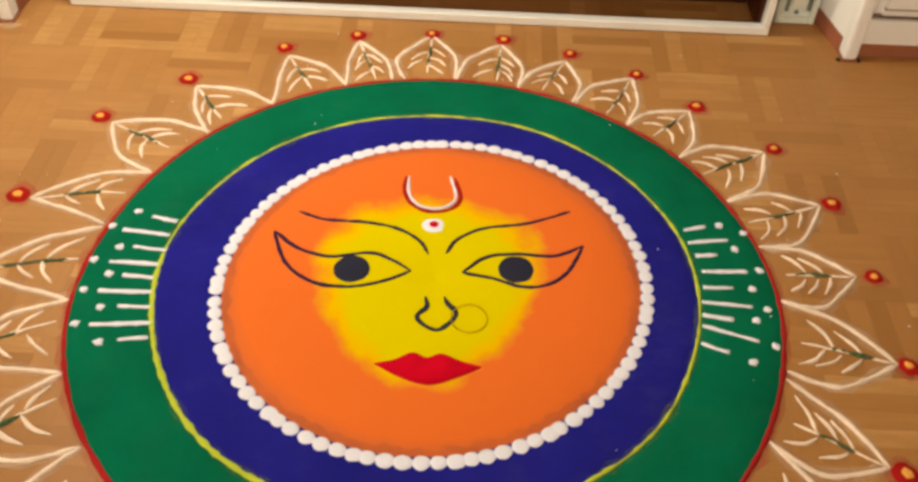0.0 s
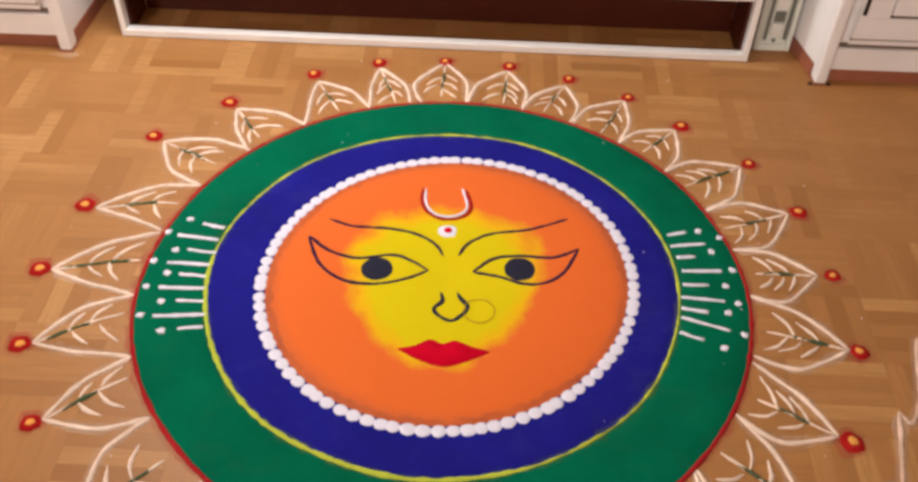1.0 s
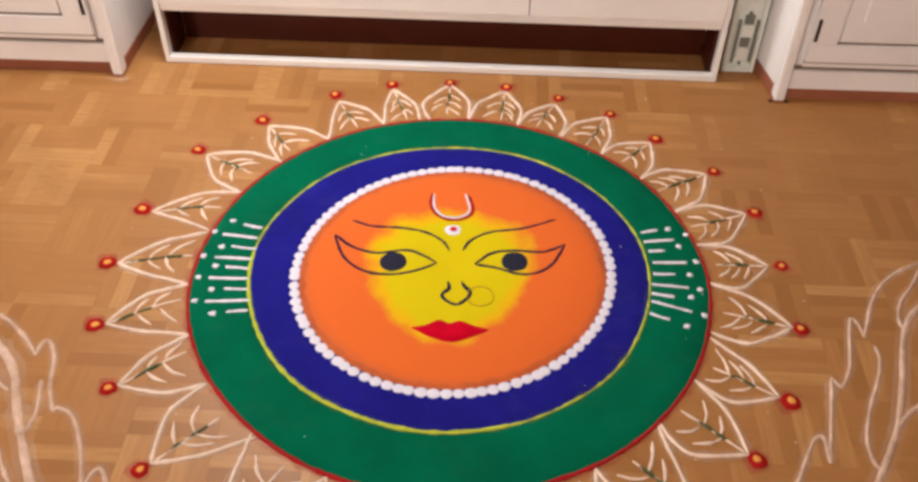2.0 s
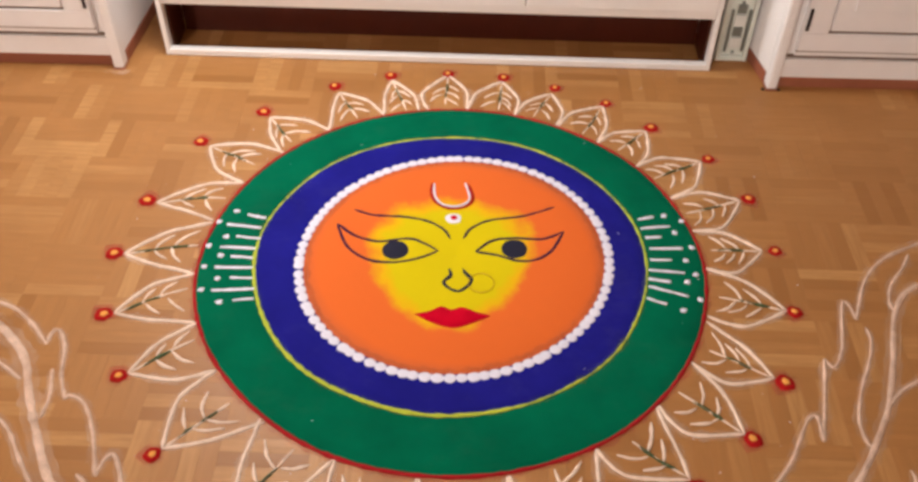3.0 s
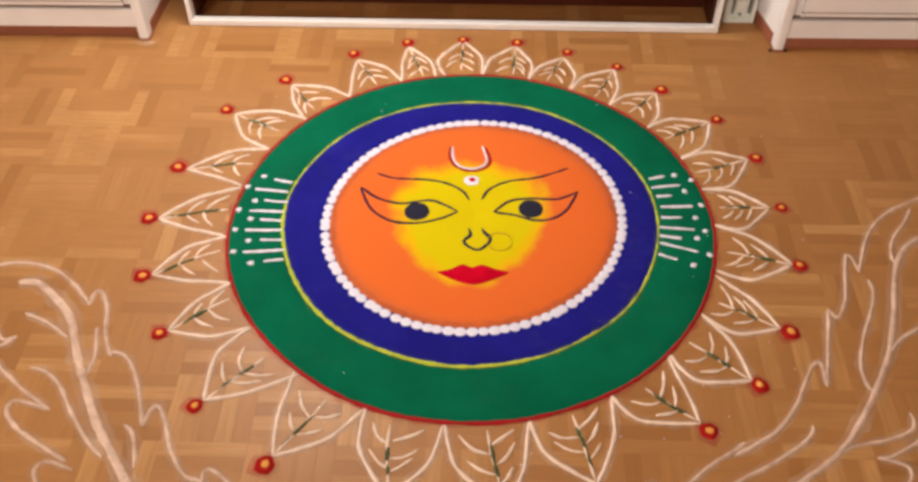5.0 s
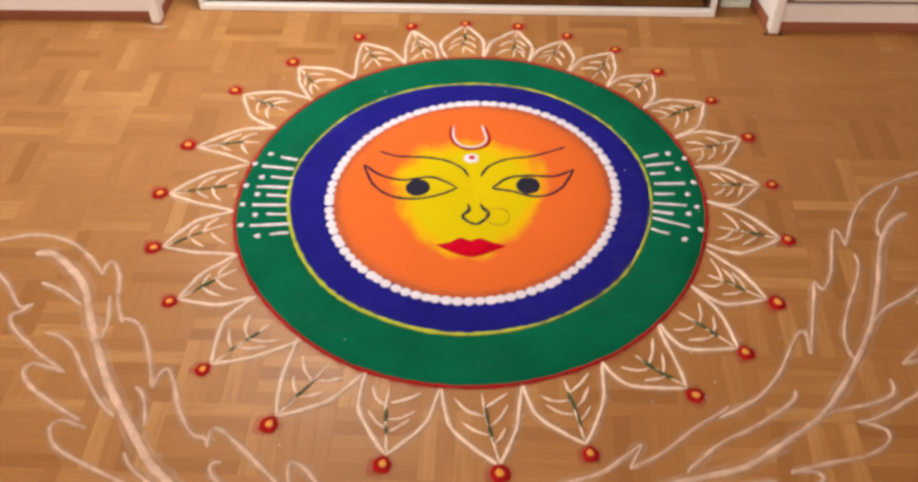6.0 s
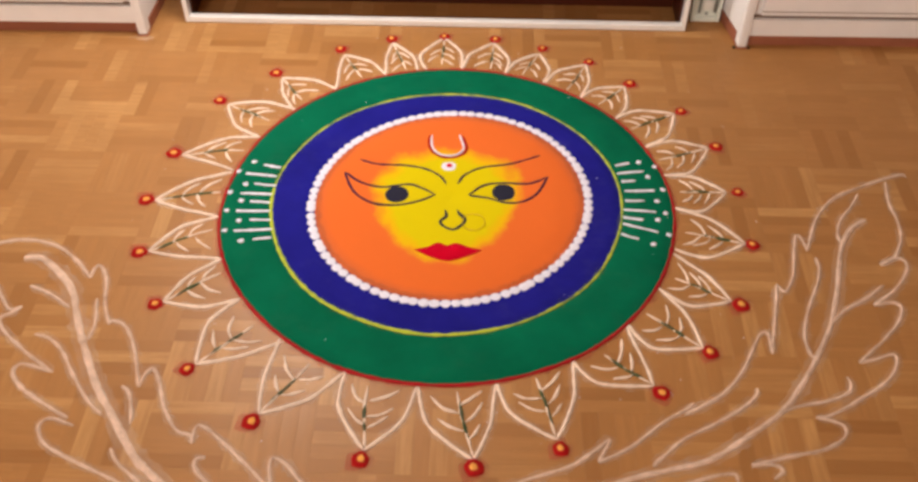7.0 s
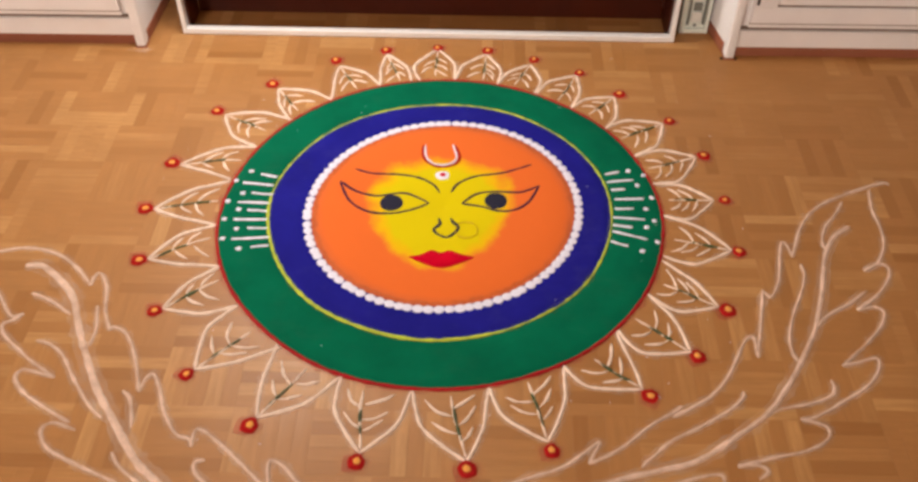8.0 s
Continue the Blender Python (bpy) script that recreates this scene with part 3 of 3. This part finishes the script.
def leaf(bearing, point, foot_l, belly_l, foot_r, belly_r, root):
    """A leaf of trickled lines with its feet on the rim."""
    apex, foot = at(bearing, point), 0.399
    sides = []
    for f, belly in ((foot_l, belly_l), (foot_r, belly_r)):
        mid = foot + (point - foot) * random.uniform(0.48, 0.53)
        sides.append([at(bearing + f, foot), at(bearing + f * 0.40 + belly * 0.68, foot + (mid - foot) * 0.45), at(bearing + belly, mid), at(bearing + belly * 0.50, mid + (point - mid) * 0.52), apex])
    bm = ridge(sides[0], 0.0054, 0.0026, rough=0.45)
    ridge(sides[1], 0.0054, 0.0026, rough=0.45, bm=bm)
    ob = part("leaf", bm, M_CHALK, rangoli, "", True)
    dust = ridge(sides[0], 0.0150, 0.0004, rough=0.6)
    ridge(sides[1], 0.0150, 0.0004, rough=0.6, bm=dust)
    part("dust", dust, M_WHITE_DUST, ob, "thin white powder dust", True)
    lines = [curve_points(side, 0.002) for side in sides]
    low = foot + random.uniform(0.004, 0.016)
    rib = [at(bearing + root, low), at(bearing + root * 0.72, low + (point - low) * 0.34), at(bearing + root * 0.30, low + (point - low) * 0.68), at(bearing, point - 0.005)]
    mid_line = curve_points(rib, 0.002)
    part("midrib", ridge(rib, 0.0038, 0.0016, rough=0.6), M_CHALK, ob, "", True)
    start, end = random.uniform(0.08, 0.34), random.uniform(0.72, 0.92)
    streak = [along(mid_line, start + (end - start) * k / 3) + Vector((random.uniform(-0.0012, 0.0012), random.uniform(-0.0012, 0.0012))) for k in range(4)]
    part("green_streak", ridge(streak, 0.0042, 0.0024, rough=0.8), M_VEIN, ob, "dull green streak", True)
    for line in lines:
        for u in ((0.34, 0.62) if random.random() < 0.8 else (0.26, 0.46, 0.68)):
            u += random.uniform(-0.05, 0.05)
            k, reach = random.uniform(0.17, 0.27), random.uniform(0.56, 0.72)
            a, b, c = max(0.06, u - k), u - k * 0.35, u
            pts = [along(mid_line, a).lerp(along(line, a), reach), along(mid_line, b).lerp(along(line, b), reach * 0.62), along(mid_line, c).lerp(along(line, c), random.uniform(0.0, 0.16))]
            part("side_vein", ridge(pts, 0.0046, 0.0022, rough=0.6), M_CHALK, ob, "", True)
    return ob


def bud(place, r, turn):
    bm = heap(r, r * 0.88, 0.0030, 16, 0.3, (0, 0))
    ob = part("bud", bm, M_RED, rangoli, "red powder bud with an amber middle", True)
    ob.matrix_basis = pose(place[0], place[1], 0.0002, 0, 0, turn)
    part("dust", heap(r * 1.4, r * 1.3, 0.0005, 16, 0.6), M_RED_DUST, ob, "thin red powder dust", True)
    core = part("core", heap(r * 0.44, r * 0.36, 0.0016, 12, 0.3), M_CORE, ob, "amber powder middle", True)
    core.matrix_basis = pose(random.uniform(-0.0012, 0.0012), random.uniform(-0.0012, 0.0012), 0.0027)
    return ob


for bearing, reach, point, foot_l, belly_l, foot_r, belly_r, root in LEAVES_NORTH + LEAVES_EAST + LEAVES_SOUTH + LEAVES_WEST:
    leaf(bearing, point, foot_l, belly_l, foot_r, belly_r, root)
    bud(at(bearing, reach), random.uniform(0.0122, 0.0150) * (0.92 if 0 < bearing < 100 else 1.0), bearing + random.uniform(-40, 40))

# ---- the two plume drawings beside it ----
PLUME_W = [
    [(-0.809, -0.144), (-0.754, -0.128), (-0.706, -0.118), (-0.651, -0.131), (-0.605, -0.165), (-0.573, -0.201)],
    [(-0.573, -0.201), (-0.572, -0.180), (-0.564, -0.173), (-0.546, -0.203), (-0.533, -0.254), (-0.514, -0.296)],
    [(-0.514, -0.296), (-0.511, -0.288), (-0.486, -0.301), (-0.460, -0.346), (-0.436, -0.412)],
    [(-0.436, -0.412), (-0.432, -0.388), (-0.422, -0.379), (-0.406, -0.406), (-0.389, -0.447), (-0.363, -0.483), (-0.342, -0.491), (-0.336, -0.504)],
    [(-0.336, -0.504), (-0.337, -0.478), (-0.326, -0.476), (-0.290, -0.503), (-0.230, -0.557), (-0.192, -0.596)],
    [(-0.665, -0.220), (-0.625, -0.238), (-0.587, -0.264)],
    [(-0.549, -0.244), (-0.537, -0.291), (-0.537, -0.328)],
    [(-0.623, -0.319), (-0.600, -0.325), (-0.571, -0.348), (-0.543, -0.388), (-0.506, -0.435), (-0.478, -0.460)],
    [(-0.461, -0.410), (-0.447, -0.423), (-0.435, -0.454), (-0.431, -0.475)],
]
PLUME_W_EDGE = [
    [(-0.762, -0.184), (-0.716, -0.228), (-0.681, -0.270), (-0.662, -0.264)],
    [(-0.662, -0.264), (-0.673, -0.277), (-0.688, -0.289), (-0.674, -0.313), (-0.620, -0.357), (-0.571, -0.389)],
    [(-0.571, -0.389), (-0.604, -0.379), (-0.624, -0.376), (-0.631, -0.391), (-0.608, -0.418), (-0.562, -0.447), (-0.522, -0.469)],
    [(-0.510, -0.481), (-0.542, -0.470), (-0.557, -0.475), (-0.558, -0.489), (-0.541, -0.512), (-0.499, -0.534), (-0.432, -0.563), (-0.368, -0.593)],
    [(-0.447, -0.516), (-0.432, -0.537), (-0.400, -0.562), (-0.363, -0.593)],
    [(-0.312, -0.525), (-0.324, -0.528), (-0.323, -0.542), (-0.307, -0.559), (-0.272, -0.590)],
    [(-0.209, -0.588), (-0.221, -0.535), (-0.216, -0.523), (-0.197, -0.534), (-0.178, -0.555), (-0.145, -0.586)],
]
STEM_W = [(-0.697, -0.158), (-0.666, -0.160), (-0.625, -0.193), (-0.593, -0.230), (-0.564, -0.292), (-0.531, -0.355), (-0.500, -0.409), (-0.463, -0.459), (-0.427, -0.507), (-0.403, -0.536), (-0.372, -0.561), (-0.325, -0.601)]
PLUME_E = [
    [(0.827, 0.092), (0.815, 0.098), (0.747, 0.068), (0.685, 0.032), (0.641, -0.020), (0.607, -0.100)],
    [(0.607, -0.100), (0.604, -0.072), (0.596, -0.065), (0.585, -0.101), (0.572, -0.156), (0.552, -0.192), (0.541, -0.177)],
    [(0.541, -0.177), (0.528, -0.233), (0.506, -0.319)],
    [(0.506, -0.319), (0.507, -0.280), (0.494, -0.283), (0.475, -0.317), (0.453, -0.357), (0.420, -0.395), (0.387, -0.417), (0.359, -0.433)],
    [(0.375, -0.413), (0.360, -0.425), (0.323, -0.450), (0.276, -0.490), (0.230, -0.515)],
    [(0.230, -0.515), (0.248, -0.479), (0.226, -0.497), (0.192, -0.522), (0.142, -0.541), (0.093, -0.561)],
    [(0.728, 0.044), (0.709, 0.012), (0.680, -0.026), (0.667, -0.063), (0.670, -0.081)],
    [(0.617, -0.114), (0.618, -0.141), (0.604, -0.180), (0.579, -0.232), (0.563, -0.280), (0.563, -0.315), (0.571, -0.326)],
]
PLUME_E_EDGE = [
    [(0.610, -0.257), (0.635, -0.230), (0.675, -0.204), (0.713, -0.173)],
    [(0.786, 0.078), (0.777, 0.022), (0.779, -0.023), (0.772, -0.066), (0.749, -0.110), (0.720, -0.128)],
    [(0.720, -0.128), (0.748, -0.112), (0.764, -0.118), (0.759, -0.142), (0.728, -0.183), (0.686, -0.216)],
    [(0.686, -0.216), (0.716, -0.209), (0.728, -0.221), (0.713, -0.252), (0.679, -0.289), (0.633, -0.331)],
    [(0.633, -0.331), (0.660, -0.323), (0.689, -0.314), (0.687, -0.336), (0.662, -0.367), (0.614, -0.400), (0.568, -0.427), (0.546, -0.431)],
    [(0.546, -0.431), (0.570, -0.437), (0.583, -0.447), (0.575, -0.467), (0.542, -0.485), (0.490, -0.498), (0.439, -0.514)],
]
PLUME_E_INNER = [
    [(0.608, -0.358), (0.610, -0.374), (0.601, -0.388), (0.570, -0.402), (0.525, -0.413), (0.496, -0.427)],
    [(0.471, -0.383), (0.468, -0.396), (0.447, -0.416), (0.399, -0.448), (0.353, -0.474), (0.320, -0.503), (0.304, -0.519)],
    [(0.440, -0.510), (0.471, -0.511), (0.481, -0.520), (0.466, -0.533)],
    [(0.344, -0.545), (0.394, -0.529), (0.415, -0.528), (0.416, -0.542)],
]
STEM_E = [(0.725, -0.020), (0.691, -0.048), (0.663, -0.098), (0.638, -0.179), (0.610, -0.255), (0.578, -0.314), (0.537, -0.377), (0.497, -0.425), (0.437, -0.471), (0.381, -0.507), (0.313, -0.527), (0.264, -0.542), (0.189, -0.576)]


def plume(strokes, stem, stem_width):
    root = tagged(new("plume_drawing"), "white powder outline of a curling plume on the parquet", "floor drawing", "plumes beside the round pattern")
    part("stem", ridge(stem, stem_width, 0.0026, rough=0.3), M_PLUME, root, "broad white stem line", True)
    part("dust", ridge(stem, stem_width * 2.7, 0.0005, rough=0.4), M_WHITE_DUST, root, "thin white powder dust", True)
    for s in strokes:
        part("dust", ridge(s, 0.0150, 0.0004, rough=0.6), M_WHITE_DUST, root, "thin white powder dust", True)
        part("outline", ridge(s, 0.0054, 0.0024, rough=0.45), M_PLUME, root, "", True)
    return root


plume(PLUME_W + PLUME_W_EDGE, STEM_W, 0.0115)
plume(PLUME_E + PLUME_E_EDGE + PLUME_E_INNER, STEM_E, 0.0085)

# ---- parquet: fingers in basket-weave blocks, oblong to fit the camera's view ----
BX, BY, FINGERS = 0.1186, 0.1095, 5
X0, Y0 = 0.4240 - 10 * BX, 0.3330


def finger_box(x0, x1, y0, y1):
    """Corners and faces of one strip with a tiny chamfer."""
    g, c, z = 0.00006, 0.0001, -0.0004
    low = [(x0 + g, y0 + g, -0.004), (x1 - g, y0 + g, -0.004), (x1 - g, y1 - g, -0.004), (x0 + g, y1 - g, -0.004)]
    rim = [(x, y, z - c) for x, y, _ in low]
    top = [(x0 + g + c, y0 + g + c, z), (x1 - g - c, y0 + g + c, z), (x1 - g - c, y1 - g - c, z), (x0 + g + c, y1 - g - c, z)]
    faces = [(8, 9, 10, 11)]
    for k in range(4):
        n = (k + 1) % 4
        faces += [(k, n, 4 + n, 4 + k), (4 + k, 4 + n, 8 + n, 8 + k)]
    return low + rim + top, faces


def finger_mesh(width, height):
    me = bpy.data.meshes.new("finger")
    v, f = finger_box(-width / 2, width / 2, -height / 2, height / 2)
    me.from_pydata(v, [], f)
    me.materials.append(M_FINGER)
    return me


lying, standing = finger_mesh(BX, BY / FINGERS), finger_mesh(BY, BX / FINGERS)
all_verts, all_faces = [], []
for ix in range(-14, 27):
    for iy in range(-46, 7):
        upright = (ix + iy) % 2 == 0
        near = 1 <= ix < 12 and -8 <= iy < -2
        for k in range(FINGERS):
            cx, cy = X0 + (ix + 0.5) * BX, Y0 + (iy + 0.5) * BY
            share = (k + 0.5) / FINGERS - 0.5
            if near:
                ob = new("finger", standing if upright else lying)
                ob.parent = floor
                ob.matrix_basis = pose(cx + share * BX, cy, 0, 0, 0, 90) if upright else pose(cx, cy + share * BY, 0)
            else:
                half = 0.5 / FINGERS
                if upright:
                    v, f = finger_box(cx + (share - half) * BX, cx + (share + half) * BX, cy - BY / 2, cy + BY / 2)
                else:
                    v, f = finger_box(cx - BX / 2, cx + BX / 2, cy + (share - half) * BY, cy + (share + half) * BY)
                base = len(all_verts)
                all_verts += v
                all_faces += [tuple(base + q for q in face) for face in f]
me = bpy.data.meshes.new("finger_field")
me.from_pydata(all_verts, [], all_faces)
me.materials.append(M_FINGERS)
field = tagged(new("finger_field", me), "oak parquet strips", kind="stuff")
field.parent = floor
